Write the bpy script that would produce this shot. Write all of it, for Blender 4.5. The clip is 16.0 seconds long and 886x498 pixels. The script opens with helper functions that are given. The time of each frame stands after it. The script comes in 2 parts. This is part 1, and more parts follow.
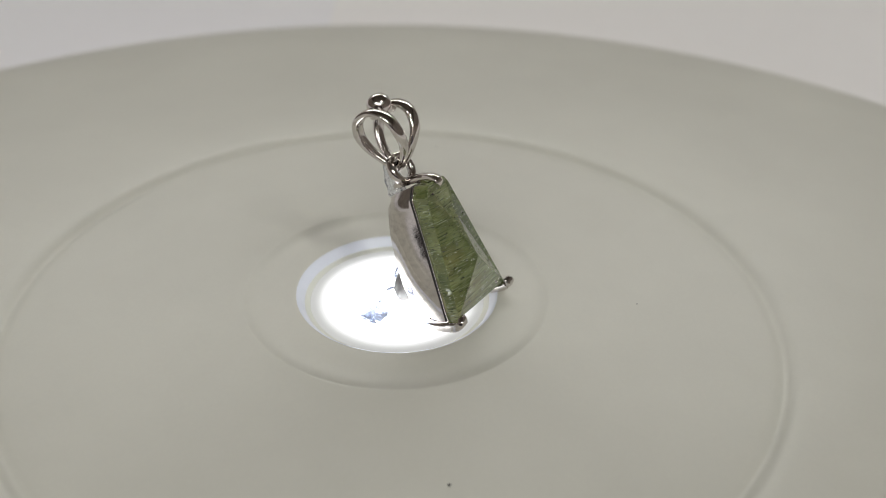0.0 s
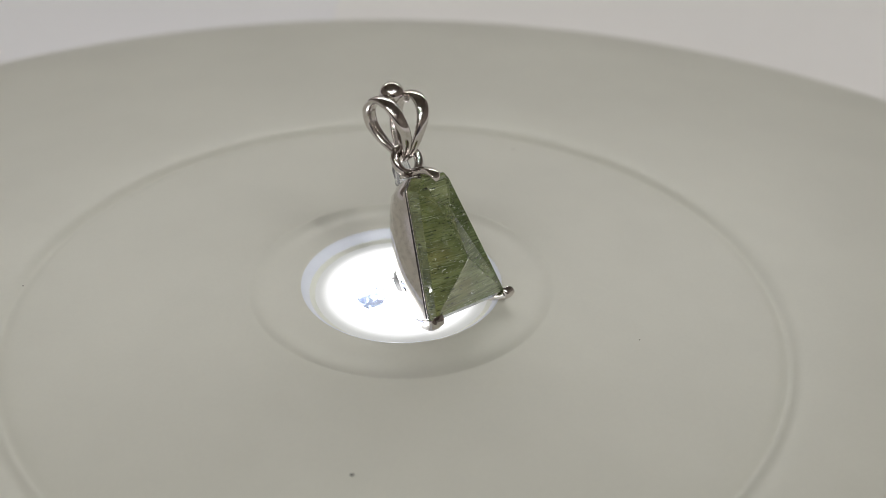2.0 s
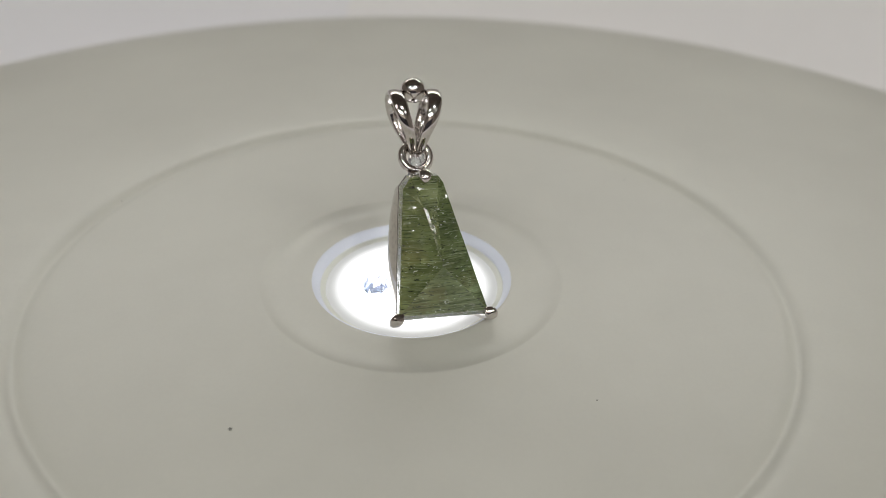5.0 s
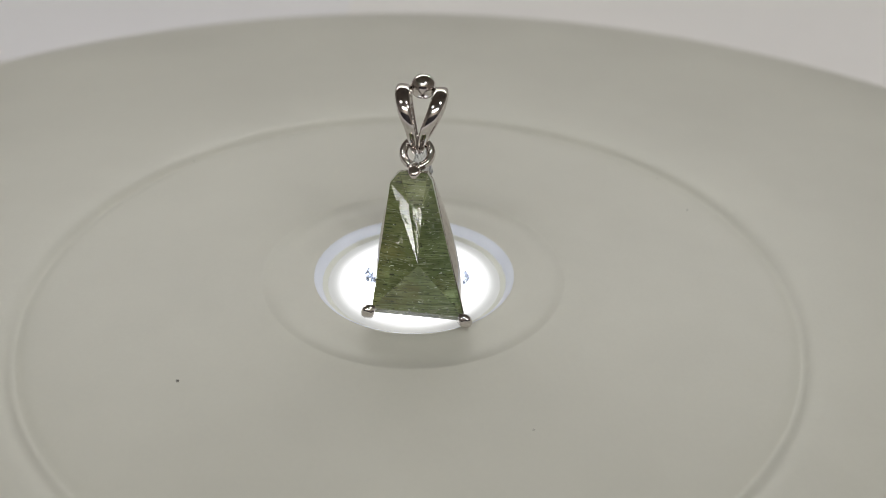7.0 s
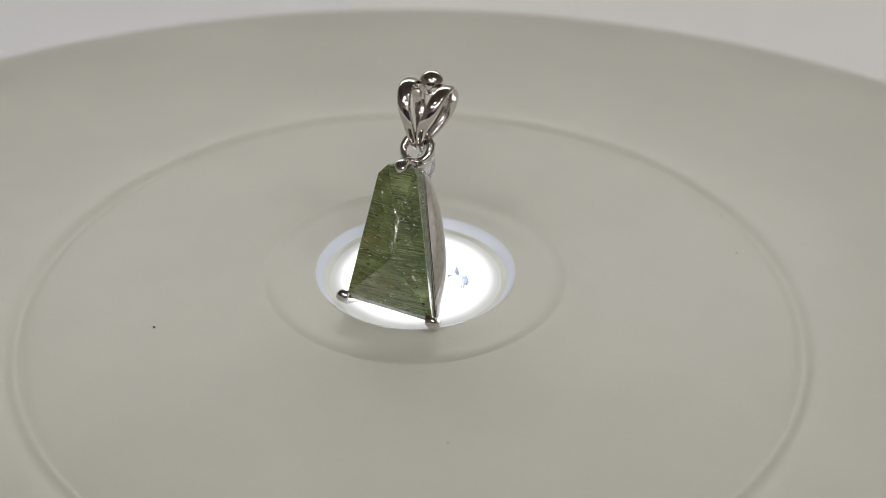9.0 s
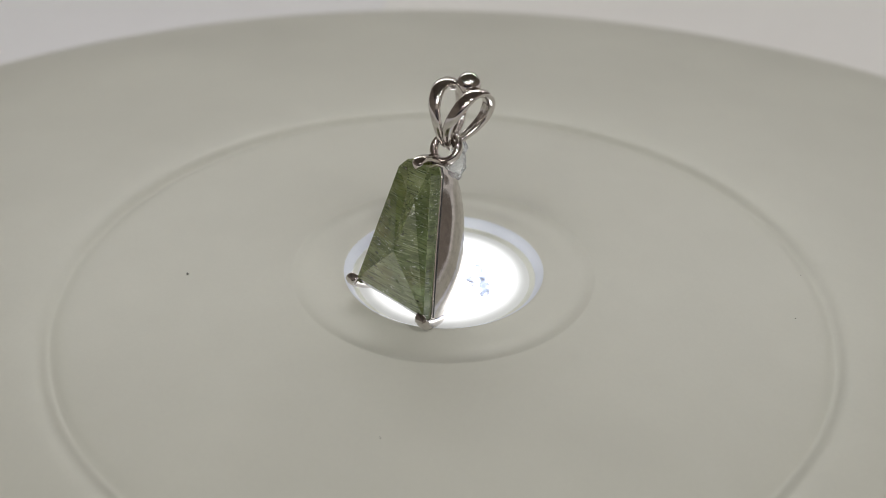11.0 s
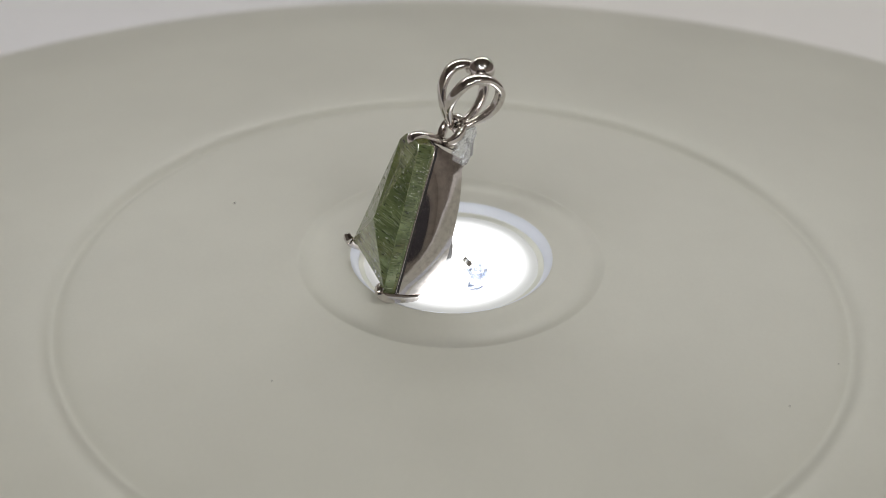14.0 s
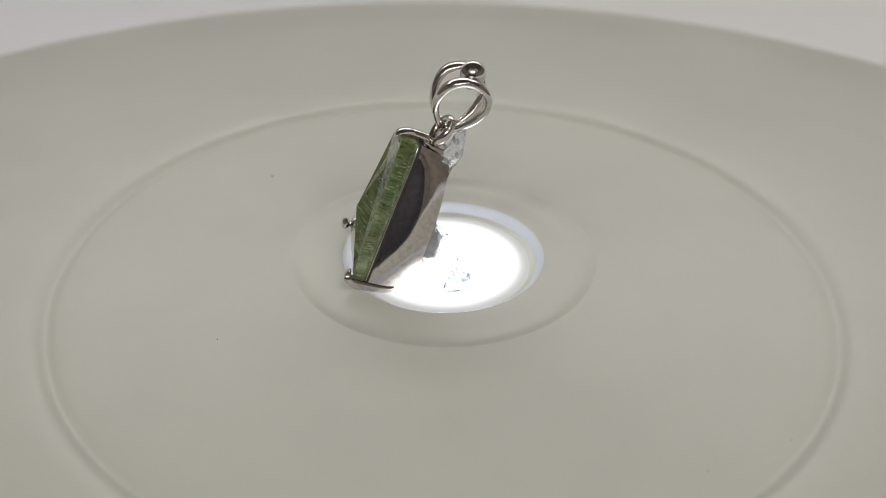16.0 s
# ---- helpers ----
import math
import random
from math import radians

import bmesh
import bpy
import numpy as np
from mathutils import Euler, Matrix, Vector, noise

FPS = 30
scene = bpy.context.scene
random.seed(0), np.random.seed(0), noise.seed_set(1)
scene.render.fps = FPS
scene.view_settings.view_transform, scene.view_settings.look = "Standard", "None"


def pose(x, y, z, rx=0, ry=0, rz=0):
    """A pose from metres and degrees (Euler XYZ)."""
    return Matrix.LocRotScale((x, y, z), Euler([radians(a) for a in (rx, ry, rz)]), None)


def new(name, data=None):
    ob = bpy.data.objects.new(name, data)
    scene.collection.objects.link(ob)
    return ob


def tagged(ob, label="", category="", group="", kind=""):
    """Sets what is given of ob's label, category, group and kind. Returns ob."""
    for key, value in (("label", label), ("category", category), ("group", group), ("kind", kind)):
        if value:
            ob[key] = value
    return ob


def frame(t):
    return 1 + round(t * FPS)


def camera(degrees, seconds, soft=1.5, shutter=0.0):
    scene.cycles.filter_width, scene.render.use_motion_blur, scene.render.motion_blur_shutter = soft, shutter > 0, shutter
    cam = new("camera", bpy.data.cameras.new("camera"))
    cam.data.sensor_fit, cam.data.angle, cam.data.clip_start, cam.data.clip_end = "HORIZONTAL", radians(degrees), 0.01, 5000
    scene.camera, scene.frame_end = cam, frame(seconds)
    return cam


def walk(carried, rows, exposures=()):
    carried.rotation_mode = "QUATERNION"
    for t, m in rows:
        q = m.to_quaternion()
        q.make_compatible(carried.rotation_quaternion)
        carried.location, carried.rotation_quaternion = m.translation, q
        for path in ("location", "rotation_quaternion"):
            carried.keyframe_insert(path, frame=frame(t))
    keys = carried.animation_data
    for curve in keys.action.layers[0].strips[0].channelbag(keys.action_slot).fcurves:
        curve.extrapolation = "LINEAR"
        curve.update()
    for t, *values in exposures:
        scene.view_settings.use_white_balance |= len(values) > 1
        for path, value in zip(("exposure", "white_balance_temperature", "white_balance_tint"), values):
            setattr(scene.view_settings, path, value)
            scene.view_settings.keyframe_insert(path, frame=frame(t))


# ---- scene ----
SECONDS = 16.0
cam = camera(58.16, SECONDS, soft=0.85)
PATH = [
    (0, pose(0.00070, -0.08754, 0.06248, 57.400, -1.294, -2.632)),
    (0.5, pose(-0.00060, -0.08777, 0.06201, 57.558, -1.857, -3.173)),
    (1, pose(-0.00057, -0.08804, 0.06161, 57.570, -2.014, -2.867)),
    (1.5, pose(0.00024, -0.08813, 0.06136, 57.507, -1.417, -2.534)),
    (2, pose(0.00025, -0.08820, 0.06165, 57.325, -1.484, -2.389)),
    (2.5, pose(0.00006, -0.08809, 0.06186, 57.037, -1.443, -2.493)),
    (3, pose(-0.00001, -0.08801, 0.06191, 57.045, -1.459, -2.388)),
    (3.5, pose(0.00033, -0.08802, 0.06177, 57.103, -1.428, -1.881)),
    (4, pose(0.00070, -0.08840, 0.06189, 57.141, -1.185, -1.724)),
    (6.5, pose(0.00068, -0.08897, 0.06171, 56.968, -0.986, -1.483)),
    (7, pose(0.00043, -0.08881, 0.06150, 56.954, -0.983, -1.539)),
    (7.5, pose(0.00031, -0.08864, 0.06137, 56.773, -1.022, -1.605)),
    (8, pose(0.00042, -0.08867, 0.06136, 56.746, -0.971, -1.491)),
    (8.5, pose(0.00060, -0.08879, 0.06134, 56.722, -0.917, -1.477)),
    (9, pose(0.00071, -0.08884, 0.06124, 56.757, -0.876, -1.302)),
    (11.5, pose(0.00046, -0.08900, 0.06089, 56.848, -0.776, 1.176)),
    (12, pose(-0.00062, -0.08888, 0.06062, 56.684, -0.853, 0.553)),
    (12.5, pose(-0.00199, -0.08877, 0.06021, 56.700, -0.764, -0.252)),
    (13, pose(-0.00114, -0.08896, 0.05981, 57.105, -0.770, 0.503)),
    (13.5, pose(-0.00037, -0.08896, 0.05923, 56.988, -0.603, 0.974)),
    (14, pose(-0.00015, -0.08882, 0.05872, 56.776, -0.618, 1.029)),
    (14.5, pose(-0.00015, -0.08885, 0.05854, 56.804, -0.849, 0.811)),
    (15, pose(-0.00035, -0.08877, 0.05841, 56.872, -0.963, 0.520)),
    (15.5, pose(-0.00016, -0.08890, 0.05855, 56.848, -0.977, 0.502)),
    (16, pose(0.00052, -0.08935, 0.05896, 56.841, -0.673, 0.811)),
]
walk(cam, PATH)
cam.data.dof.use_dof, cam.data.dof.focus_distance, cam.data.dof.aperture_fstop = True, 0.097, 18.0

# ---- world, lamps ----
world = bpy.data.worlds.new("world")
scene.world = world
world.use_nodes = True
world.node_tree.nodes["Background"].inputs[0].default_value = (0.80, 0.78, 0.76, 1)
world.node_tree.nodes["Background"].inputs[1].default_value = 0.05
scene.view_settings.exposure = 0.0

MM = 0.001
TABLE_Z = -0.022
ROOM_FLOOR = -0.77
CEILING = 1.75
LAMP_SPOTS = [(0.63, -0.96, 7.1), (1.37, -1.45, 7.4), (-0.75, -1.15, 3.8), (-1.4, -1.6, 3.8)]
# second entry: an unseen strip added to brighten the far wall and platter
PANEL_FILL_SPOTS = [(-0.05, -2.2, 1.5, 0.5, 28.5), (0.0, 2.2, 3.6, 0.14, 28.0)]


def ceiling_lamps():
    """Small round lamps, a square panel behind the camera, a long added fill strip."""
    colour = (0.975, 0.98, 0.945)
    for x, y, power in LAMP_SPOTS:
        data = bpy.data.lights.new("ceiling_spot_light", "AREA")
        data.shape, data.size, data.energy, data.color = "DISK", 0.15, power, colour
        ob = new("ceiling_spot_light", data)
        ob.matrix_world = pose(x, y, CEILING - 0.012)
    for x, y, wide, deep, power in PANEL_FILL_SPOTS:
        data = bpy.data.lights.new("panel_and_fill_light", "AREA")
        data.shape, data.size, data.size_y, data.energy, data.color = "RECTANGLE", wide, deep, power, colour
        ob = new("panel_and_fill_light", data)
        ob.matrix_world = pose(x, y, CEILING - 0.012)


# ---- materials ----
def nodes_of(name):
    mat = bpy.data.materials.new(name)
    mat.use_nodes = True
    nt = mat.node_tree
    return mat, nt, nt.nodes["Principled BSDF"]


def add(nt, kind, **values):
    node = nt.nodes.new(kind)
    for key, value in values.items():
        node.inputs[key.replace("_", " ")].default_value = value
    return node


def coords(nt, scale=(1, 1, 1), rotation=(0, 0, 0)):
    tc = nt.nodes.new("ShaderNodeTexCoord")
    mp = nt.nodes.new("ShaderNodeMapping")
    mp.inputs["Scale"].default_value = scale
    mp.inputs["Rotation"].default_value = rotation
    nt.links.new(tc.outputs["Object"], mp.inputs["Vector"])
    return mp.outputs["Vector"]


def ramp(nt, source, stops):
    node = nt.nodes.new("ShaderNodeValToRGB")
    el = node.color_ramp.elements
    while len(el) < len(stops):
        el.new(0.5)
    for e, (at, colour) in zip(el, stops):
        e.position, e.color = at, (*colour, 1)
    nt.links.new(source, node.inputs["Fac"])
    return node.outputs["Color"]


def mix(nt, fac, a, b, blend="MIX"):
    node = nt.nodes.new("ShaderNodeMix")
    node.data_type, node.blend_type = "RGBA", blend
    if isinstance(fac, (int, float)):
        node.inputs["Factor"].default_value = fac
    else:
        nt.links.new(fac, node.inputs["Factor"])
    nt.links.new(a, node.inputs["A"])
    if isinstance(b, tuple):
        node.inputs["B"].default_value = (*b, 1)
    else:
        nt.links.new(b, node.inputs["B"])
    return node.outputs["Result"]


def bump(nt, source, bsdf, strength, distance):
    node = nt.nodes.new("ShaderNodeBump")
    node.inputs["Strength"].default_value = strength
    node.inputs["Distance"].default_value = distance
    nt.links.new(source, node.inputs["Height"])
    nt.links.new(node.outputs["Normal"], bsdf.inputs["Normal"])


def plastic(name, dark, light, rough, big=25.0, fine=1800.0, relief=0.00002, coat=0.0):
    """Moulded plastic or paint: faint clouding, fine grain, uneven gloss."""
    mat, nt, b = nodes_of(name)
    v = coords(nt)
    cloud = add(nt, "ShaderNodeTexNoise", Scale=big, Detail=4.0, Roughness=0.6)
    grain = add(nt, "ShaderNodeTexNoise", Scale=fine, Detail=2.0)
    nt.links.new(v, cloud.inputs["Vector"])
    nt.links.new(v, grain.inputs["Vector"])
    colour = ramp(nt, cloud.outputs["Fac"], [(0.3, dark), (0.7, light)])
    fine_colour = ramp(nt, grain.outputs["Fac"], [(0.3, (0.985, 0.985, 0.985)), (0.7, (1.0, 1.0, 1.0))])
    nt.links.new(mix(nt, 1.0, colour, fine_colour, "MULTIPLY"), b.inputs["Base Color"])
    gloss = nt.nodes.new("ShaderNodeMapRange")
    gloss.inputs["To Min"].default_value, gloss.inputs["To Max"].default_value = rough - 0.06, rough + 0.06
    nt.links.new(cloud.outputs["Fac"], gloss.inputs["Value"])
    nt.links.new(gloss.outputs["Result"], b.inputs["Roughness"])
    b.inputs["Coat Weight"].default_value = coat
    bump(nt, grain.outputs["Fac"], b, 0.15, relief)
    return mat


def silver(name, rough=0.10, pitted=0.0):
    mat, nt, b = nodes_of(name)
    v = coords(nt)
    wave = add(nt, "ShaderNodeTexNoise", Scale=260.0, Detail=2.0)
    pits = add(nt, "ShaderNodeTexNoise", Scale=1500.0, Detail=3.0)
    nt.links.new(v, wave.inputs["Vector"])
    nt.links.new(v, pits.inputs["Vector"])
    colour = ramp(nt, pits.outputs["Fac"], [(0.30, (0.59, 0.55, 0.53)), (0.55, (0.72, 0.68, 0.655))])
    nt.links.new(colour, b.inputs["Base Color"])
    b.inputs["Metallic"].default_value = 1.0
    b.inputs["Roughness"].default_value = rough
    total = mix(nt, pitted, wave.outputs["Fac"], pits.outputs["Fac"])
    bump(nt, total, b, 0.5, 0.00006 + 0.00014 * pitted)
    return mat


def gem_stone():
    """Green translucent stone crossed by fine fibres, dark needles and small flaws that flash as it turns."""
    mat, nt, b = nodes_of("green_gem")
    facet = nt.nodes.new("ShaderNodeNewGeometry").outputs["Random Per Island"]
    shift = nt.nodes.new("ShaderNodeCombineXYZ")
    wide = nt.nodes.new("ShaderNodeMath")
    wide.operation = "MULTIPLY"
    wide.inputs[1].default_value = 0.05
    nt.links.new(facet, wide.inputs[0])
    for k in range(3):
        nt.links.new(wide.outputs[0], shift.inputs[k])
    turned = nt.nodes.new("ShaderNodeMapRange")
    turned.inputs["To Min"].default_value, turned.inputs["To Max"].default_value = -0.07, 0.07
    nt.links.new(facet, turned.inputs["Value"])
    tc = nt.nodes.new("ShaderNodeTexCoord")
    moved = nt.nodes.new("ShaderNodeVectorMath")
    nt.links.new(tc.outputs["Object"], moved.inputs[0])
    nt.links.new(shift.outputs[0], moved.inputs[1])
    spin = nt.nodes.new("ShaderNodeVectorRotate")
    spin.rotation_type = "Z_AXIS"
    nt.links.new(moved.outputs["Vector"], spin.inputs["Vector"])
    nt.links.new(turned.outputs["Result"], spin.inputs["Angle"])

    def layer(scale, turn, detail, rough, stops, warp=0.0):
        node = add(nt, "ShaderNodeTexNoise", Scale=1.0, Detail=detail, Roughness=rough, Distortion=warp)
        mp = nt.nodes.new("ShaderNodeMapping")
        mp.inputs["Scale"].default_value = scale
        mp.inputs["Rotation"].default_value = (0, 0, turn)
        nt.links.new(spin.outputs["Vector"], mp.inputs["Vector"])
        nt.links.new(mp.outputs["Vector"], node.inputs["Vector"])
        return ramp(nt, node.outputs["Fac"], stops), node
    black, grey, white = (0, 0, 0), (0.75, 0.75, 0.75), (1, 1, 1)
    base, _ = layer((150, 230, 150), 0.15, 5.0, 0.58, [(0.30, (0.098, 0.134, 0.058)), (0.46, (0.182, 0.224, 0.100)),
                                                        (0.58, (0.280, 0.322, 0.165)), (0.72, (0.44, 0.475, 0.29))])
    place = nt.nodes.new("ShaderNodeSeparateXYZ")
    nt.links.new(coords(nt), place.inputs[0])
    span = nt.nodes.new("ShaderNodeMapRange")
    span.inputs["From Min"].default_value, span.inputs["From Max"].default_value = -0.005, 0.004
    nt.links.new(place.outputs["X"], span.inputs["Value"])
    base = mix(nt, 0.85, base, ramp(nt, span.outputs["Result"], [(0.0, (1.10, 1.04, 0.86)), (1.0, (0.90, 1.0, 0.97))]), "MULTIPLY")
    patches, _ = layer((230, 230, 230), 0.0, 3.0, 0.5, [(0.52, black), (0.66, (0.55, 0.55, 0.55))])
    base = mix(nt, patches, base, (0.215, 0.200, 0.075))
    bands, _ = layer((60, 620, 200), 0.08, 3.0, 0.6, [(0.40, (0.62, 0.64, 0.58)), (0.60, (1.12, 1.12, 1.12))], 0.3)
    base = mix(nt, 0.8, base, bands, "MULTIPLY")
    mask, _ = layer((190, 260, 190), 0.4, 3.0, 0.6, [(0.40, (0.10, 0.10, 0.10)), (0.58, white)])
    dark, _ = layer((330, 5200, 700), 0.06, 2.0, 0.6, [(0.56, black), (0.66, grey)], 0.2)
    base = mix(nt, dark, base, (0.040, 0.062, 0.026))
    pale, fibre = layer((260, 6400, 800), 0.11, 2.0, 0.6, [(0.57, black), (0.66, grey)], 0.25)
    base = mix(nt, mix(nt, 1.0, pale, mask, "MULTIPLY"), base, (0.36, 0.41, 0.24))
    cross, _ = layer((260, 4200, 400), -0.42, 2.0, 0.6, [(0.66, black), (0.70, grey)], 0.9)
    base = mix(nt, cross, base, (0.56, 0.62, 0.44))
    veil, _ = layer((420, 900, 420), 0.3, 5.0, 0.75, [(0.56, black), (0.74, (0.55, 0.55, 0.55))], 1.5)
    base = mix(nt, veil, base, (0.32, 0.38, 0.27))
    dash, _ = layer((1100, 3600, 900), 0.10, 3.0, 0.7, [(0.61, black), (0.65, (0.95, 0.95, 0.95))], 0.6)
    base = mix(nt, dash, base, (0.014, 0.024, 0.012))
    # near-white dots: the sparkle of small flaws, put into the base colour
    spark, _ = layer((1700, 4200, 1700), 0.2, 2.0, 0.7, [(0.66, black), (0.685, white)], 0.8)
    base = mix(nt, mix(nt, 1.0, spark, mask, "MULTIPLY"), base, (0.88, 0.92, 0.80))
    # facets differ in brightness here through colour, in place of refraction
    tone = ramp(nt, facet, [(0.0, (0.90, 0.93, 0.90)), (0.5, (1.0, 1.0, 0.97)), (1.0, (1.10, 1.09, 1.05))])
    base = mix(nt, 1.0, base, tone, "MULTIPLY")
    nt.links.new(base, b.inputs["Base Color"])
    b.inputs["Roughness"].default_value = 0.09
    b.inputs["IOR"].default_value = 1.64
    b.inputs["Transmission Weight"].default_value = 0.24
    b.inputs["Coat Weight"].default_value = 0.6
    b.inputs["Coat Roughness"].default_value = 0.03
    b.inputs["Subsurface Weight"].default_value = 0.45
    b.inputs["Subsurface Radius"].default_value = (0.9, 1.0, 0.6)
    b.inputs["Subsurface Scale"].default_value = 0.0012
    relief = nt.nodes.new("ShaderNodeBump")
    relief.inputs["Strength"].default_value, relief.inputs["Distance"].default_value = 0.2, 0.00005
    nt.links.new(fibre.outputs["Fac"], relief.inputs["Height"])
    # flakes inside the stone, each tilted its own way
    cells = add(nt, "ShaderNodeTexVoronoi", Scale=1.0)
    mp = nt.nodes.new("ShaderNodeMapping")
    mp.inputs["Scale"].default_value = (1500, 2600, 1500)
    nt.links.new(spin.outputs["Vector"], mp.inputs["Vector"])
    nt.links.new(mp.outputs["Vector"], cells.inputs["Vector"])
    tilt = nt.nodes.new("ShaderNodeVectorMath")
    tilt.operation = "SUBTRACT"
    tilt.inputs[1].default_value = (0.5, 0.5, 0.5)
    nt.links.new(cells.outputs["Color"], tilt.inputs[0])
    sparse, _ = layer((420, 500, 420), 0.9, 4.0, 0.7, [(0.57, black), (0.62, white)])
    amount = nt.nodes.new("ShaderNodeVectorMath")
    amount.operation = "MULTIPLY"
    nt.links.new(tilt.outputs["Vector"], amount.inputs[0])
    nt.links.new(sparse, amount.inputs[1])
    bent = nt.nodes.new("ShaderNodeVectorMath")
    nt.links.new(relief.outputs["Normal"], bent.inputs[0])
    nt.links.new(amount.outputs["Vector"], bent.inputs[1])
    unit = nt.nodes.new("ShaderNodeVectorMath")
    unit.operation = "NORMALIZE"
    nt.links.new(bent.outputs["Vector"], unit.inputs[0])
    nt.links.new(unit.outputs["Vector"], b.inputs["Normal"])
    nt.links.new(unit.outputs["Vector"], b.inputs["Coat Normal"])
    return mat


def clear(name, rough, colour=(1, 1, 1), relief=0.0, through_share=1.0):
    mat, nt, b = nodes_of(name)
    b.inputs["Base Color"].default_value = (*colour, 1)
    b.inputs["Transmission Weight"].default_value = through_share
    b.inputs["Roughness"].default_value = rough
    b.inputs["IOR"].default_value = 1.49
    if relief:
        lump = add(nt, "ShaderNodeTexNoise", Scale=700.0, Detail=3.0)
        nt.links.new(coords(nt), lump.inputs["Vector"])
        bump(nt, lump.outputs["Fac"], b, 0.8, relief)
    return mat


def glow(name, colour, centre, edge, radius):
    """A lit diffuser, brightest over its lamp and fading towards its edge."""
    mat, nt, b = nodes_of(name)
    dist = nt.nodes.new("ShaderNodeVectorMath")
    dist.operation = "LENGTH"
    nt.links.new(coords(nt), dist.inputs[0])
    fade = nt.nodes.new("ShaderNodeMapRange")
    fade.interpolation_type = "SMOOTHSTEP"
    for key, value in (("From Min", radius * 0.35), ("From Max", radius * 0.97), ("To Min", centre), ("To Max", edge)):
        fade.inputs[key].default_value = value
    nt.links.new(dist.outputs["Value"], fade.inputs["Value"])
    nt.links.new(fade.outputs["Result"], b.inputs["Emission Strength"])
    b.inputs["Base Color"].default_value = (0.36, 0.36, 0.34, 1)
    b.inputs["Emission Color"].default_value = (*colour, 1)
    return mat


PLATTER = plastic("platter_plastic", (0.60, 0.59, 0.53), (0.66, 0.65, 0.585), 0.38)
RECESS = plastic("recess_plastic", (0.74, 0.77, 0.85), (0.79, 0.82, 0.90), 0.4)
LEDGE = plastic("ledge_plastic", (0.80, 0.81, 0.735), (0.84, 0.85, 0.775), 0.4)
PAPER = plastic("paper", (0.89, 0.865, 0.86), (0.92, 0.895, 0.89), 0.8, big=9.0, fine=900.0)
TABLE = plastic("table_laminate", (0.85, 0.835, 0.87), (0.89, 0.875, 0.91), 0.5, big=4.0, fine=600.0)
# far wall only: made paler to throw light onto the platter's far side
PALE_BOUNCE = plastic("pale_bounce_paint", (0.70, 0.68, 0.65), (0.76, 0.74, 0.71), 0.8, big=1.2, fine=120.0)
# near-black, for the added board that darkens the silver's reflections
MIRRORED_DARK = plastic("mirrored_dark", (0.030, 0.026, 0.034), (0.05, 0.045, 0.055), 0.8, big=1.2, fine=120.0)
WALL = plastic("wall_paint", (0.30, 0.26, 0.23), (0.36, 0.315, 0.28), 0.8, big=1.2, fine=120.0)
CEIL = plastic("ceiling_paint", (0.22, 0.19, 0.165), (0.27, 0.235, 0.205), 0.85, big=1.0, fine=120.0)
FLOOR = plastic("floor_lino", (0.10, 0.09, 0.085), (0.15, 0.135, 0.125), 0.5, big=3.0, fine=150.0)
SILVER = silver("polished_silver")
SILVER_IN = silver("cast_silver", 0.16, 0.8)
# near-black colour in place of the shade between stone and basket
GAP_SHADE = plastic("gap_shade_black", (0.018, 0.016, 0.018), (0.035, 0.03, 0.032), 0.45, big=600.0, fine=2500.0)
GEM = gem_stone()
CLEAR = clear("clear_acrylic", 0.02)
FROST = clear("rough_acrylic", 0.16, (0.95, 0.97, 1.0), 0.0005, 0.82)
CHIP = clear("tinted_acrylic", 0.08, (0.58, 0.64, 0.80), 0.0004, 0.8)
PUTTY = plastic("grey_putty", (0.24, 0.235, 0.24), (0.46, 0.455, 0.46), 0.6, big=700.0, fine=3000.0, relief=0.0002)
LED = glow("led_panel", (0.97, 0.985, 1.0), 6.0, 0.34, 0.0118)
DUST = plastic("dust_grey", (0.10, 0.10, 0.09), (0.20, 0.19, 0.175), 0.9, big=3000.0, fine=9000.0)


# ---- mesh helpers ----
def part(name, bm, material, parent=None, label="", smooth=True, angle=40):
    me = bpy.data.meshes.new(name)
    bmesh.ops.recalc_face_normals(bm, faces=bm.faces[:])
    for f in bm.faces:
        f.smooth = smooth
    if smooth:
        for e in bm.edges:
            if len(e.link_faces) == 2 and e.calc_face_angle(0) > radians(angle):
                e.smooth = False
    bm.to_mesh(me)
    bm.free()
    me.materials.append(material)
    ob = new(name, me)
    if parent:
        ob.parent = parent
    return tagged(ob, label)


def box_bm(x0, y0, z0, x1, y1, z1, bevel=0.0):
    bm = bmesh.new()
    bmesh.ops.create_cube(bm, size=1.0)
    for w in bm.verts:
        w.co = Vector(((x0 + x1) / 2 + w.co.x * (x1 - x0), (y0 + y1) / 2 + w.co.y * (y1 - y0), (z0 + z1) / 2 + w.co.z * (z1 - z0)))
    if bevel:
        bmesh.ops.bevel(bm, geom=bm.edges[:], offset=bevel, segments=3, affect="EDGES", profile=0.5)
    return bm


def lathe(profile, steps=192):
    """A turned body from (radius, height) pairs in millimetres; a radius of 0 closes it."""
    bm = bmesh.new()
    rings = []
    for r, z in profile:
        if r == 0:
            rings.append([bm.verts.new((0, 0, z * MM))])
        else:
            rings.append([bm.verts.new((r * MM * math.cos(2 * math.pi * i / steps), r * MM * math.sin(2 * math.pi * i / steps), z * MM)) for i in range(steps)])
    for a, b in zip(rings, rings[1:]):
        for i in range(steps):
            j = (i + 1) % steps
            quad = [a[i % len(a)], a[j % len(a)], b[j % len(b)], b[i % len(b)]]
            quad = list(dict.fromkeys(quad))
            if len(quad) > 2:
                bm.faces.new(quad)
    return bm


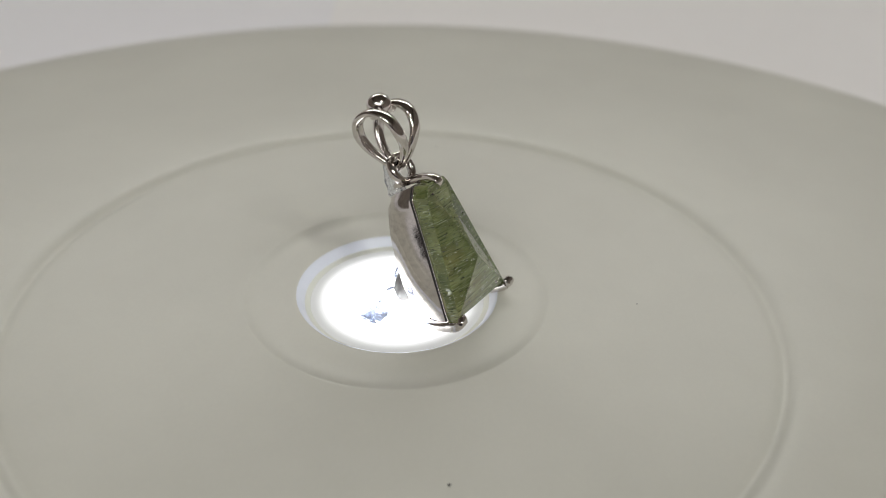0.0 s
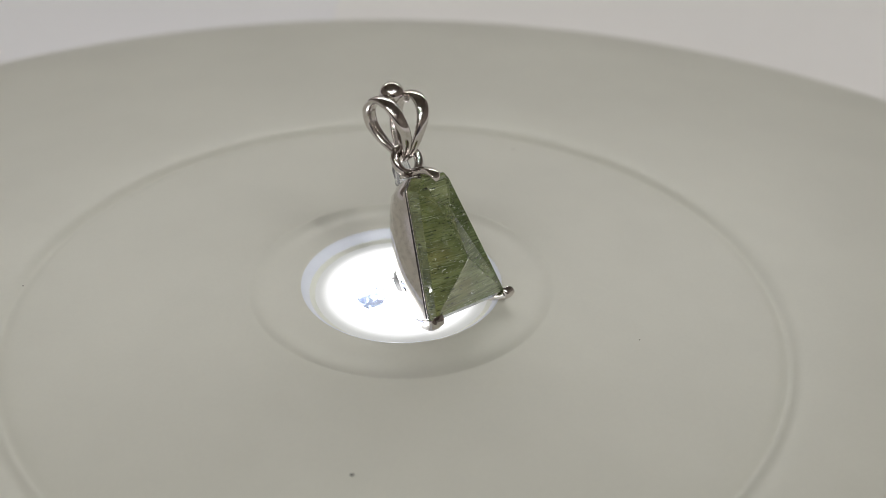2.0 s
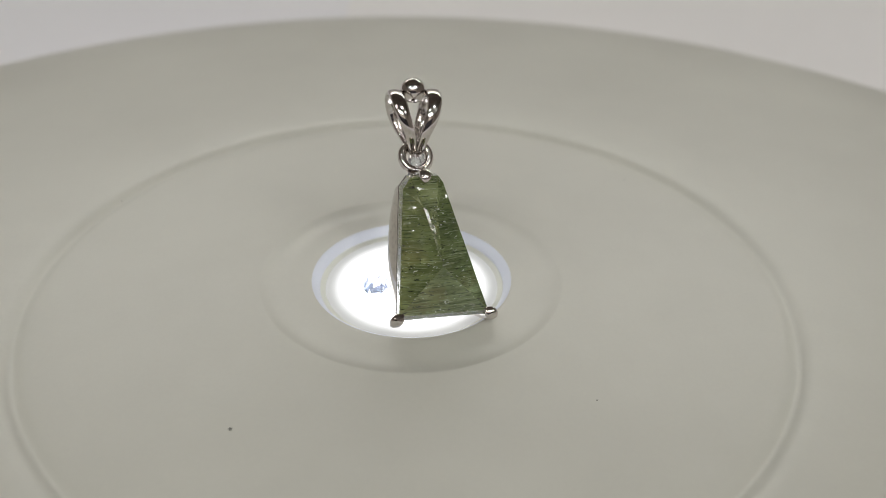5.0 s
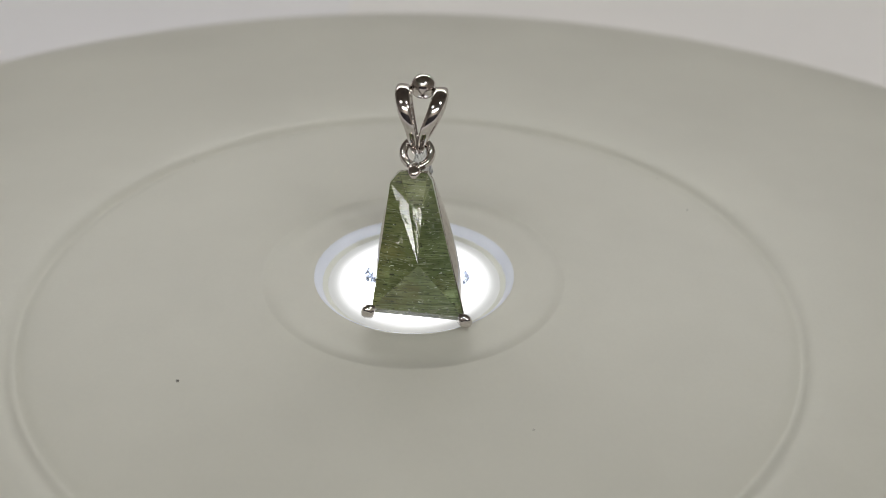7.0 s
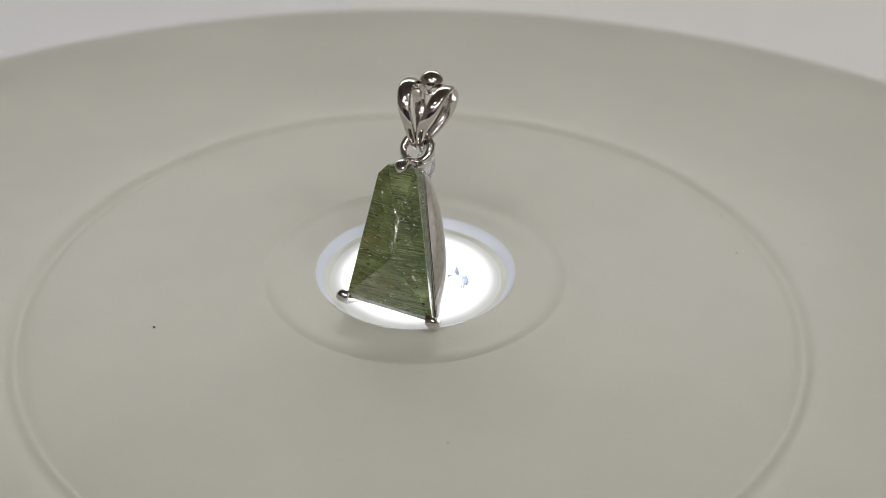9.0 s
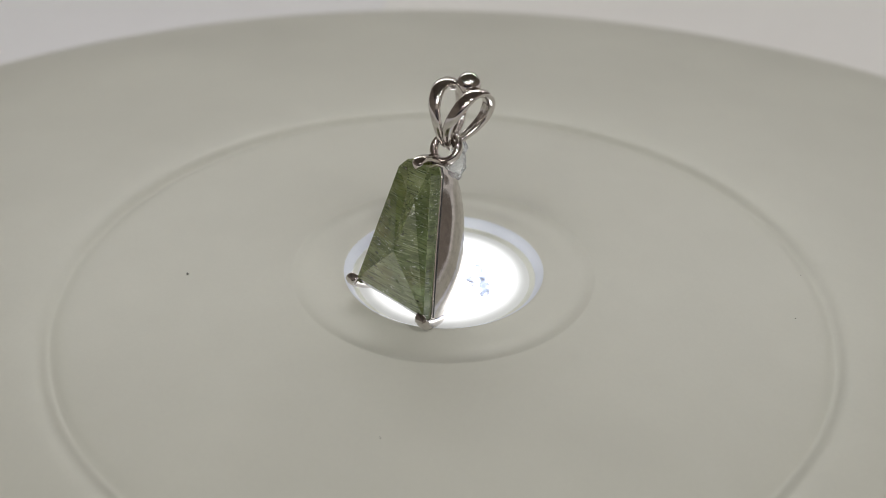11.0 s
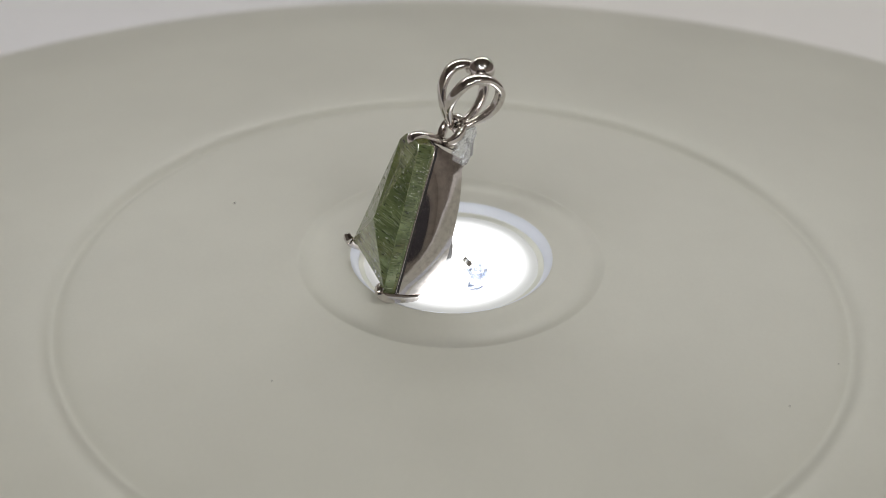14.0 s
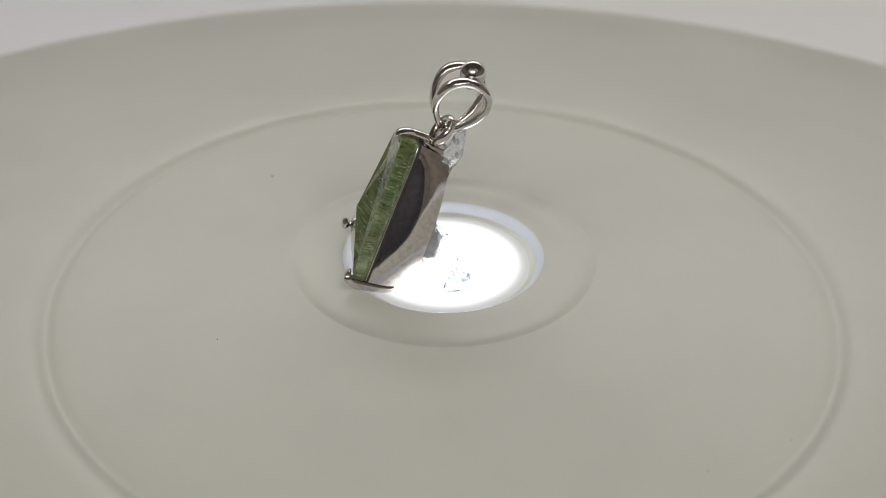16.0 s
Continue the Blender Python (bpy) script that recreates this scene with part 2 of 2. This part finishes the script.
def smooth_path(points, steps, closed=False):
    """Points on a rounded line through the given ones, each a Vector with any extra values."""
    n = len(points)
    out = []
    spans = n if closed else n - 1
    for i in range(spans):
        def at(k):
            return points[k % n] if closed else points[min(max(k, 0), n - 1)]
        p0, p1, p2, p3 = (np.array(at(i + k), float) for k in (-1, 0, 1, 2))
        for s in range(steps):
            t = s / steps
            out.append(0.5 * (2 * p1 + (p2 - p0) * t + (2 * p0 - 5 * p1 + 4 * p2 - p3) * t * t + (3 * p1 - p0 - 3 * p2 + p3) * t ** 3))
    if not closed:
        out.append(np.array(points[-1], float))
    return out


def sweep(points, sides=14, closed=False, across=None, steps=6, power=2.0):
    """A rod along points (x, y, z, half-width, half-thickness), in millimetres. across: the direction of its width."""
    path = smooth_path(points, steps, closed)
    bm = bmesh.new()
    rings = []
    count = len(path)
    for i, p in enumerate(path):
        a = path[i - 1] if (i or closed) else p
        b = path[(i + 1) % count] if (i + 1 < count or closed) else p
        way = Vector(b[:3] - a[:3]).normalized()
        side = Vector(across) if across else Vector((1, 0, 0))
        if abs(side.dot(way)) > 0.98:
            side = Vector((0, 1, 0))
        side = (side - way * side.dot(way)).normalized()
        up = way.cross(side)
        ring = []
        for k in range(sides):
            q = 2 * math.pi * k / sides
            c, s = math.cos(q), math.sin(q)
            c = math.copysign(abs(c) ** (2 / power), c)
            s = math.copysign(abs(s) ** (2 / power), s)
            ring.append(bm.verts.new((Vector(p[:3]) + side * (c * p[3]) + up * (s * p[4])) * MM))
        rings.append(ring)
    pairs = list(zip(rings, rings[1:])) + ([(rings[-1], rings[0])] if closed else [])
    for a, b in pairs:
        for k in range(sides):
            bm.faces.new((a[k], a[(k + 1) % sides], b[(k + 1) % sides], b[k]))
    if not closed:
        for ring in (rings[0], rings[-1]):
            mid = bm.verts.new(sum((w.co for w in ring), Vector()) / sides)
            for k in range(sides):
                bm.faces.new((ring[k], ring[(k + 1) % sides], mid))
    return bm


# ---- room and table ----
def build_room():
    x0, x1, y0, y1 = -2.4, 2.4, -2.6, 2.4
    tagged(part("floor", box_bm(x0, y0, ROOM_FLOOR - 0.1, x1, y1, ROOM_FLOOR), FLOOR), "brown-grey lino floor of the dim room", "floor", kind="structure")
    tagged(part("ceiling", box_bm(x0, y0, CEILING, x1, y1, CEILING + 0.1), CEIL), "warm grey painted ceiling with small round lamps", "ceiling", kind="structure")
    # wall_north is an unseen reflector, paler than the rest
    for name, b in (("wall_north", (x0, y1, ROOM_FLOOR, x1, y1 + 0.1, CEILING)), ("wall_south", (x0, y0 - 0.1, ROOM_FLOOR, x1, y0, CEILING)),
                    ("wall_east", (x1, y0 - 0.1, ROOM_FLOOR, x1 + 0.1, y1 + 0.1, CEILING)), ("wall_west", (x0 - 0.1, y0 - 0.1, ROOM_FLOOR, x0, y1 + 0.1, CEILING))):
        tagged(part(name, box_bm(*b), PALE_BOUNCE if name == "wall_north" else WALL), "plain unseen wall closing the dim room", "wall", kind="structure")


def build_dark_board():
    """An unseen dark board, added low on one wall for the silver to mirror."""
    tagged(part("dark_board_south", box_bm(-2.39, -2.598, ROOM_FLOOR, 1.35, -2.57, 0.95), MIRRORED_DARK), "unseen dark board added for the silver to mirror", "panelling", kind="structure")


def build_table():
    table = tagged(new("table"), "white laminate table under the turntable", "table")
    table.location = (0, 0.1, ROOM_FLOOR)
    h = TABLE_Z - ROOM_FLOOR
    part("tabletop", box_bm(-0.8, -0.55, h - 0.03, 0.8, 0.75, h, 0.004), TABLE, table)
    for x in (-0.74, 0.74):
        for y in (-0.49, 0.69):
            part("leg", box_bm(x - 0.025, y - 0.025, 0, x + 0.025, y + 0.025, h - 0.03, 0.003), TABLE, table)


def build_paper():
    tagged(part("paper_sheet", box_bm(-0.024, -0.10, TABLE_Z + 0.00005, 0.79, 0.84, TABLE_Z + 0.0004), PAPER), "white sheet of paper lying on the table", "paper")


# ---- turntable ----
FLOOR_Z = -1.3


def build_turntable():
    thing = tagged(new("turntable"), "off-white plastic turntable with a lit round recess, on a white table", "turntable")
    top = [(13.45, -0.6), (13.45, 0.20), (13.6, 0.26), (13.9, 0.29), (15.2, 0.20), (16.5, 0.06), (17.5, 0.03), (18.5, 0.09), (19.3, 0.24), (19.9, 0.45), (20.2, 0.54),
           (20.35, 0.54), (20.7, 0.50), (22, 0.38), (25, 0.20), (30, 0.05), (38, 0.0), (46, 0.0), (47.9, 0.0), (48.6, -0.05), (49.1, -0.16), (49.45, -0.14), (49.9, 0.12), (50.4, 0.38),
           (51.0, 0.54), (52.0, 0.64), (54.5, 0.68), (58, 0.68), (70, 0.4), (95, -0.6), (115, -2.0), (128, -3.6), (133, -4.6), (134.6, -5.6), (135, -7.0), (134.4, -10),
           (132, -19), (131, -21.0), (130, -21.55), (60, -21.55), (13.45, -21.55), (13.45, -0.6)]
    part("platter", lathe(top, 256), PLATTER, thing, "smooth off-white platter with stepped rings")
    part("recess_wall", lathe([(13.445, 0.195), (13.3, 0.13), (13.1, 0.0), (12.8, -0.36), (12.5, -0.78), (12.4, -1.0), (12.4, -3.0), (13.445, -3.0), (13.445, 0.195)], 160), RECESS, thing, "glossy bluish white recess wall")
    part("ledge", lathe([(12.395, -1.02), (12.2, -1.10), (11.9, -1.19), (11.7, -1.27), (11.68, -3.0), (12.395, -3.0), (12.395, -1.02)], 160), LEDGE, thing, "greenish white ring round the light")
    part("led_panel", lathe([(0, FLOOR_Z), (6, FLOOR_Z), (11.67, FLOOR_Z), (11.67, -4), (0, -4)], 128), LED, thing, "glaring cool white light panel")
    return thing


# ---- pendant ----
MID = Vector((2.559, -12.501, 2.614))
ACROSS, ALONG, OUT = Vector((0.995, 0.080, -0.055)), Vector((0.015, 0.428, 0.904)), Vector((0.095, -0.900, 0.425))


def pendant_pose():
    u = ACROSS.normalized()
    v = (ALONG - u * ALONG.dot(u)).normalized()
    n = u.cross(v)
    m = Matrix((u, v, n)).transposed().to_4x4()
    m.translation = MID * MM
    return m


GIRDLE = [(-5.65, -0.2), (5.75, -0.2), (0.35, 16.3), (-0.25, 17.15), (-3.65, 17.0), (-4.65, 15.7)]
CENTRE = (-0.9, 7.5)


def outline(shape, cuts, inset=0.0):
    """The shape's sides cut into short pieces, drawn in by inset."""
    cx, cy = CENTRE
    out = []
    for i, a in enumerate(shape):
        b = shape[(i + 1) % 6]
        k = cuts[i]
        for s in range(k):
            t = s / k
            x, y = a[0] + (b[0] - a[0]) * t, a[1] + (b[1] - a[1]) * t
            d = math.hypot(x - cx, y - cy)
            out.append((x - (x - cx) / d * inset, y - (y - cy) / d * inset))
    return out


CUTS = (8, 14, 2, 3, 2, 14)


def rear_of(x, y):
    """Where the basket's rear edge lies behind a point of the girdle: barrel-shaped, drawn in below and above."""
    h = min(max(y / 16.5, 0), 1)
    pull = 1.75 * max(0, 1 - h / 0.38) ** 2 + 0.9 * max(0, (h - 0.68) / 0.32) ** 2
    middle = -0.1 - 1.7 * h
    x += -math.copysign(min(pull, abs(x - middle)), x - middle)
    return x + 0.3, y * 0.955 - 0.05, -7.75 + 0.75 * h - 0.55 * math.sin(math.pi * h)


def build_setting(thing):
    bm = bmesh.new()
    levels = 12
    shells = []
    for inset in (0.02, 0.6):
        shell = []
        for k in range(levels + 1):
            t = k / levels
            ring = []
            for fx, fy in outline(GIRDLE, CUTS, inset):
                rx, ry, rz = rear_of(fx, fy)
                h = min(max(fy / 16.5, 0), 1)
                belly = 0.75 * math.sin(math.pi * t) * (0.25 + 0.75 * math.sin(math.pi * h))
                x, y = fx + (rx - fx) * t ** 1.6, fy + (ry - fy) * t
                x += math.copysign(belly, fx + 1.2) if 0.4 < fy < 16.4 else 0
                ring.append(bm.verts.new(Vector((x, y, -2.62 + (rz + 2.62) * t)) * MM))
            shell.append(ring)
        shells.append(shell)
    n = len(shells[0][0])
    for shell in shells:
        for a, b in zip(shell, shell[1:]):
            for k in range(n):
                bm.faces.new((a[k], a[(k + 1) % n], b[(k + 1) % n], b[k]))
    for row in (0, -1):
        for k in range(n):
            bm.faces.new((shells[0][row][k], shells[0][row][(k + 1) % n], shells[1][row][(k + 1) % n], shells[1][row][k]))
    part("setting", bm, SILVER, thing, "polished silver basket wall", angle=35)
    line = outline(GIRDLE, (1, 10, 2, 2, 2, 10), 0.10)
    rail = [(x, y, -2.20, 0.11, 0.09) for x, y in line[1:] + line[:1]]
    part("bezel_rail", sweep(rail, 10, False, steps=2, across=(0, 0, 1)), SILVER, thing, "thin bright rail round the stone")


def build_shade_band(thing):
    """A near-black band under the stone's girdle, put in for the shaded gap."""
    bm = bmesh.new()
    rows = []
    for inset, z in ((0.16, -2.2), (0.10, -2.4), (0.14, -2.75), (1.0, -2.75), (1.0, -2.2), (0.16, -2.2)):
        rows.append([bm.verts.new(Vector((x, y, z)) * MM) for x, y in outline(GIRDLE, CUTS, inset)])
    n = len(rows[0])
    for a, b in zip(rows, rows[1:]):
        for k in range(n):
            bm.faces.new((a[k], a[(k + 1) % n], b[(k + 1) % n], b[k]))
    part("shade_band", bm, GAP_SHADE, thing, "black band painting in the shade under the stone")


def build_gem(thing):
    bm = bmesh.new()

    def ring(inset, z, lift=None):
        cx, cy = CENTRE
        pts = []
        for i, (x, y) in enumerate(GIRDLE):
            d = math.hypot(x - cx, y - cy)
            pts.append(bm.verts.new(Vector((x - (x - cx) / d * inset, y - (y - cy) / d * inset, z + (lift[i] if lift else 0))) * MM))
        return pts
    girdle, low = ring(0.0, -1.75), ring(0.0, -2.1)
    bevel = ring(0.22, -0.42, (0, 0, 0.45, 0.45, 0.45, 0.45))
    for w in girdle[:2] + low[:2]:
        w.co.y -= 0.45 * MM
    for w in bevel[:2]:
        w.co.y += 0.20 * MM
    foot = bm.verts.new(Vector((-0.35, 6.2, 1.35)) * MM)
    left = bm.verts.new(Vector((-2.25, 13.3, 0.15)) * MM)
    right = bm.verts.new(Vector((-0.55, 13.0, 0.22)) * MM)
    step = ring(1.5, -3.4)
    culet_low, culet_high = bm.verts.new(Vector((-0.4, 5.5, -5.2)) * MM), bm.verts.new(Vector((-1.7, 12.5, -5.0)) * MM)
    for a, b in ((low, girdle), (girdle, bevel), (step, low)):
        for i in range(6):
            bm.faces.new((a[i], a[(i + 1) % 6], b[(i + 1) % 6], b[i]))
    bl, br, tr, t2, t1, tl = bevel
    for f in ((bl, br, foot), (br, tr, right, foot), (tr, t2, right), (t2, t1, left, right), (t1, tl, left), (tl, bl, foot, left)):
        bm.faces.new(f)
    # the rounded, uneven ridge above the lowest point of the table
    rng = random.Random(5)
    rows, count, cols = [], 11, 5
    for k in range(count):
        t = k / count
        a, b = left.co.lerp(foot.co, t), right.co.lerp(foot.co, t)
        row = []
        for c in range(cols):
            u = c / (cols - 1)
            if c in (0, cols - 1) and k == 0:
                row.append(left if c == 0 else right)
                continue
            w = a.lerp(b, u)
            w.z += (b - a).length * 0.10 * (1 - (2 * u - 1) ** 2) * min(1.0, 0.2 + 1.6 * t)
            if 0 < c < cols - 1 and k:
                w += Vector((rng.uniform(-0.05, 0.05), rng.uniform(-0.12, 0.12), rng.uniform(-0.014, 0.014))) * MM
            row.append(bm.verts.new(w))
        rows.append(row)
    for low_row, high_row in zip(rows[1:], rows):
        for c in range(cols - 1):
            bm.faces.new((high_row[c], high_row[c + 1], low_row[c + 1], low_row[c]))
    for c in range(cols - 1):
        bm.faces.new((rows[-1][c], rows[-1][c + 1], foot))
    bl, br, tr, t2, t1, tl = step
    for f in ((bl, br, culet_low), (br, tr, culet_high, culet_low), (tr, t2, culet_high), (t2, t1, culet_high), (t1, tl, culet_high), (tl, bl, culet_low, culet_high)):
        bm.faces.new(f)
    bmesh.ops.bevel(bm, geom=bm.edges[:], offset=0.04 * MM, segments=1, affect="EDGES")
    bmesh.ops.split_edges(bm, edges=bm.edges[:])
    part("gemstone", bm, GEM, thing, "green faceted stone with fine pale fibres", smooth=False)


def build_prongs(thing):
    band = [(4.5, -0.55, -6.5, 0.25, 0.25), (4.85, -0.75, -5.9, 0.46, 0.44), (5.25, -0.85, -4.4, 0.56, 0.55), (5.65, -0.80, -2.4, 0.64, 0.62), (5.92, -0.62, -0.9, 0.76, 0.66),
            (5.88, -0.25, 0.05, 0.80, 0.52), (5.5, 0.15, 0.20, 0.66, 0.32), (5.05, 0.5, 0.08, 0.15, 0.12)]
    left = [(-x - 0.05, y, z, w, h) for x, y, z, w, h in band]
    top = [(-1.9, 17.05, -6.3, 0.5, 0.35), (-1.9, 17.3, -5.2, 0.66, 0.5), (-1.9, 17.5, -3.8, 0.60, 0.52), (-1.9, 17.55, -2.2, 0.60, 0.52), (-1.88, 17.45, -0.7, 0.68, 0.46), (-1.86, 17.1, 0.1, 0.74, 0.36),
           (-1.86, 16.65, 0.42, 0.62, 0.24), (-1.86, 16.2, 0.40, 0.25, 0.10)]
    for path in (left, band, top):
        part("prong", sweep(path, 10, across=(1, 0, 0), power=2.8), SILVER, thing, "silver claw with a flat sided band", angle=48)


def build_bail(thing):
    c, tilt = (-1.95, 19.1, -4.5), radians(15)
    ring = []
    for i in range(16):
        q = 2 * math.pi * i / 16
        s = 1.70 * math.sin(q)
        ring.append((c[0] + 1.70 * math.cos(q), c[1] + s * math.cos(tilt), c[2] - s * math.sin(tilt), 0.60, 0.54))
    part("loop_ring", sweep(ring, 12, True, across=(0, math.sin(tilt), math.cos(tilt)), steps=3), SILVER, thing, "small silver ring")
    bail = new("bail")
    bail.parent = thing
    tagged(bail, "")
    side = [(19.35, -4.75), (20.3, -3.45), (21.9, -2.15), (23.8, -1.65), (25.6, -2.1), (26.65, -3.4), (26.85, -5.0), (26.1, -6.7), (24.5, -7.45), (22.7, -7.3), (21.0, -6.4), (19.8, -5.35)]
    for sign in (-1, 1):
        pts = []
        for v, n in side:
            h = (v - 19.35) / 7.5
            out = np.interp(h, (0, 0.3, 0.53, 0.8, 1), (0.30, 0.80, 1.55, 2.12, 2.3))
            half = np.interp(h, (0, 0.3, 0.53, 0.8, 1), (0.5, 0.62, 0.78, 0.9, 0.92))
            pts.append((-2.0 + sign * out, v, n, half, 0.42 + 0.05 * h))
        bm = sweep(pts, 16, True, across=(1, 0, 0), steps=6, power=2.4)
        bmesh.ops.recalc_face_normals(bm, faces=bm.faces[:])
        for f in bm.faces:
            inward = Vector((0, 0.0232, -0.0045)) - f.calc_center_median()
            inward.x = 0
            f.material_index = 1 if f.normal.dot(inward.normalized()) > 0.6 else 0
        loop = part("bail_loop", bm, SILVER, bail, "broad polished teardrop loop, rough inside")
        loop.data.materials.append(SILVER_IN)
    part("bridge", sweep([(-4.0, 26.2, -4.3, 0.5, 0.42), (-3.0, 26.6, -4.4, 0.45, 0.4), (-2.0, 26.65, -4.45, 0.45, 0.4), (-1.0, 26.6, -4.4, 0.45, 0.4), (0.0, 26.2, -4.3, 0.5, 0.42)], 12, across=(0, 0, 1)), SILVER, bail)
    bm = bmesh.new()
    bmesh.ops.create_uvsphere(bm, u_segments=40, v_segments=24, radius=1.55 * MM, matrix=Matrix.Translation(Vector((-1.95, 27.15, -4.6)) * MM))
    part("ball", bm, SILVER, bail, "mirror polished silver ball")


def build_pendant():
    thing = tagged(new("pendant"), "silver pendant with a tapered green stone, leaning on a clear stand", "pendant")
    build_setting(thing)
    build_shade_band(thing)
    build_gem(thing)
    build_prongs(thing)
    build_bail(thing)
    return thing


# ---- clear stand ----
STAND_AT = Vector((0.2, 0.0, FLOOR_Z))


def build_stand():
    thing = tagged(new("display_stand"), "small clear acrylic stand behind the pendant", "display stand")
    rng = random.Random(4)

    def lump(levels, sides, jag):
        bm = bmesh.new()
        rings = []
        for z, cx, cy, rx, ry in levels:
            ring = []
            for k in range(sides):
                q = 2 * math.pi * k / sides
                r = 1 + rng.uniform(-jag, jag)
                ring.append(bm.verts.new(Vector((cx + rx * r * math.cos(q), cy + ry * r * math.sin(q), z + rng.uniform(-jag, jag) * 0.4)) * MM))
            rings.append(ring)
        for a, b in zip(rings, rings[1:]):
            for k in range(sides):
                bm.faces.new((a[k], a[(k + 1) % sides], b[(k + 1) % sides], b[k]))
        bm.faces.new(rings[0])
        bm.faces.new(rings[-1])
        return bm
    part("foot", lump([(0, 0.2, 1.6, 5.2, 1.5), (0.4, 0.2, 1.6, 5.2, 1.5), (0.9, 0.2, 1.2, 3.0, 1.3), (2.4, 0.2, -0.2, 1.4, 1.2)], 9, 0.06), CLEAR, thing, "clear bar-shaped foot", smooth=False)
    for cx, cy in ((-4.7, -0.9), (4.2, 2.4)):
        part("foot_chip", lump([(0.1, cx, cy, 1.4, 1.6), (0.8, cx, cy, 1.4, 1.2), (1.8, cx * 0.97, cy, 0.9, 0.9), (2.6, cx * 0.95, cy, 0.3, 0.4)], 5, 0.35), CHIP, thing, "bluish clear faceted end", smooth=False)
    for cx, cy in ((-6.5, -0.3), (6.8, 0.9)):
        part("foot_chip", lump([(0.1, cx, cy, 0.5, 1.4), (0.7, cx, cy, 0.5, 1.2), (1.5, cx * 0.97, cy - 0.3, 0.35, 0.8), (2.0, cx * 0.96, cy - 0.4, 0.15, 0.3)], 5, 0.25), CHIP, thing, "bluish clear thin end blade", smooth=False)
    part("putty", lump([(1.2, 0.4, -2.4, 1.4, 0.6), (1.8, 0.4, -2.3, 2.7, 1.3), (3.2, 0.5, -2.1, 3.2, 1.6), (4.4, 0.6, -2.0, 3.0, 1.6), (5.2, 0.6, -2.0, 2.2, 1.2), (5.6, 0.6, -2.1, 1.0, 0.5)], 14, 0.10), PUTTY, thing, "grey putty pressed against the pendant")
    part("stem", lump([(2.3, 0.2, -1.3, 1.5, 1.2), (5.2, 0.6, -2.0, 1.1, 1.0), (9.0, 0.6, -1.4, 0.8, 0.7), (13.2, 0.5, -0.2, 0.7, 0.6), (15.3, 0.5, 0.6, 0.9, 0.8)], 10, 0.03), CLEAR, thing, "slim clear rod")
    part("head", lump([(15.1, 0.6, 0.6, 1.0, 1.0), (15.5, 0.6, 0.6, 1.25, 1.3), (16.4, 0.6, 0.9, 1.3, 1.25), (17.3, 0.6, 1.2, 1.15, 1.05), (18.2, 0.6, 1.5, 1.05, 0.95), (19.0, 0.6, 1.8, 0.9, 0.8), (19.5, 0.6, 1.9, 0.7, 0.6)], 9, 0.15), FROST, thing, "rough whitish clear tip", smooth=False)
    return thing


# ---- dust ----
def build_dust():
    rng = random.Random(11)
    dust = tagged(new("dust_specks"), "a few dark specks of dust on the platter", "dust", kind="stuff")
    bm = bmesh.new()
    spots = [(-22.26, -25.73, 0.22), (-3.57, -22.14, 0.15), (5.4, -20.4, 0.09), (-15.9, -13.2, 0.08), (17.5, -26.7, 0.10), (38.5, 23.5, 0.12),
             (34.8, 33.1, 0.09), (-42.2, 25.6, 0.11), (-4.1, -20.3, 0.07)]
    for x, y, r in spots:
        made = bmesh.ops.create_icosphere(bm, subdivisions=1, radius=r * MM)
        for w in made["verts"]:
            w.co = Vector((w.co.x * rng.uniform(0.8, 1.4), w.co.y * rng.uniform(0.5, 0.9), w.co.z * 0.4)) + Vector((x, y, 0.12)) * MM
    part("speck", bm, DUST, dust)
    return dust


build_room()
build_dark_board()
ceiling_lamps()
build_table()
build_paper()
turntable = build_turntable()
pendant = build_pendant()
stand = build_stand()
dust = build_dust()


def motions():
    """The platter turns evenly, and what stands on it goes round with it."""
    start_angle, rate = 49.67, -8.521
    rests = ((turntable, Matrix.Identity(4)), (pendant, pendant_pose()), (stand, Matrix.Translation(STAND_AT * MM)), (dust, Matrix.Identity(4)))
    for thing, rest in rests:
        walk(thing, [(k * 0.5, pose(0, 0, 0, 0, 0, start_angle + rate * k * 0.5) @ rest) for k in range(33)])


motions()
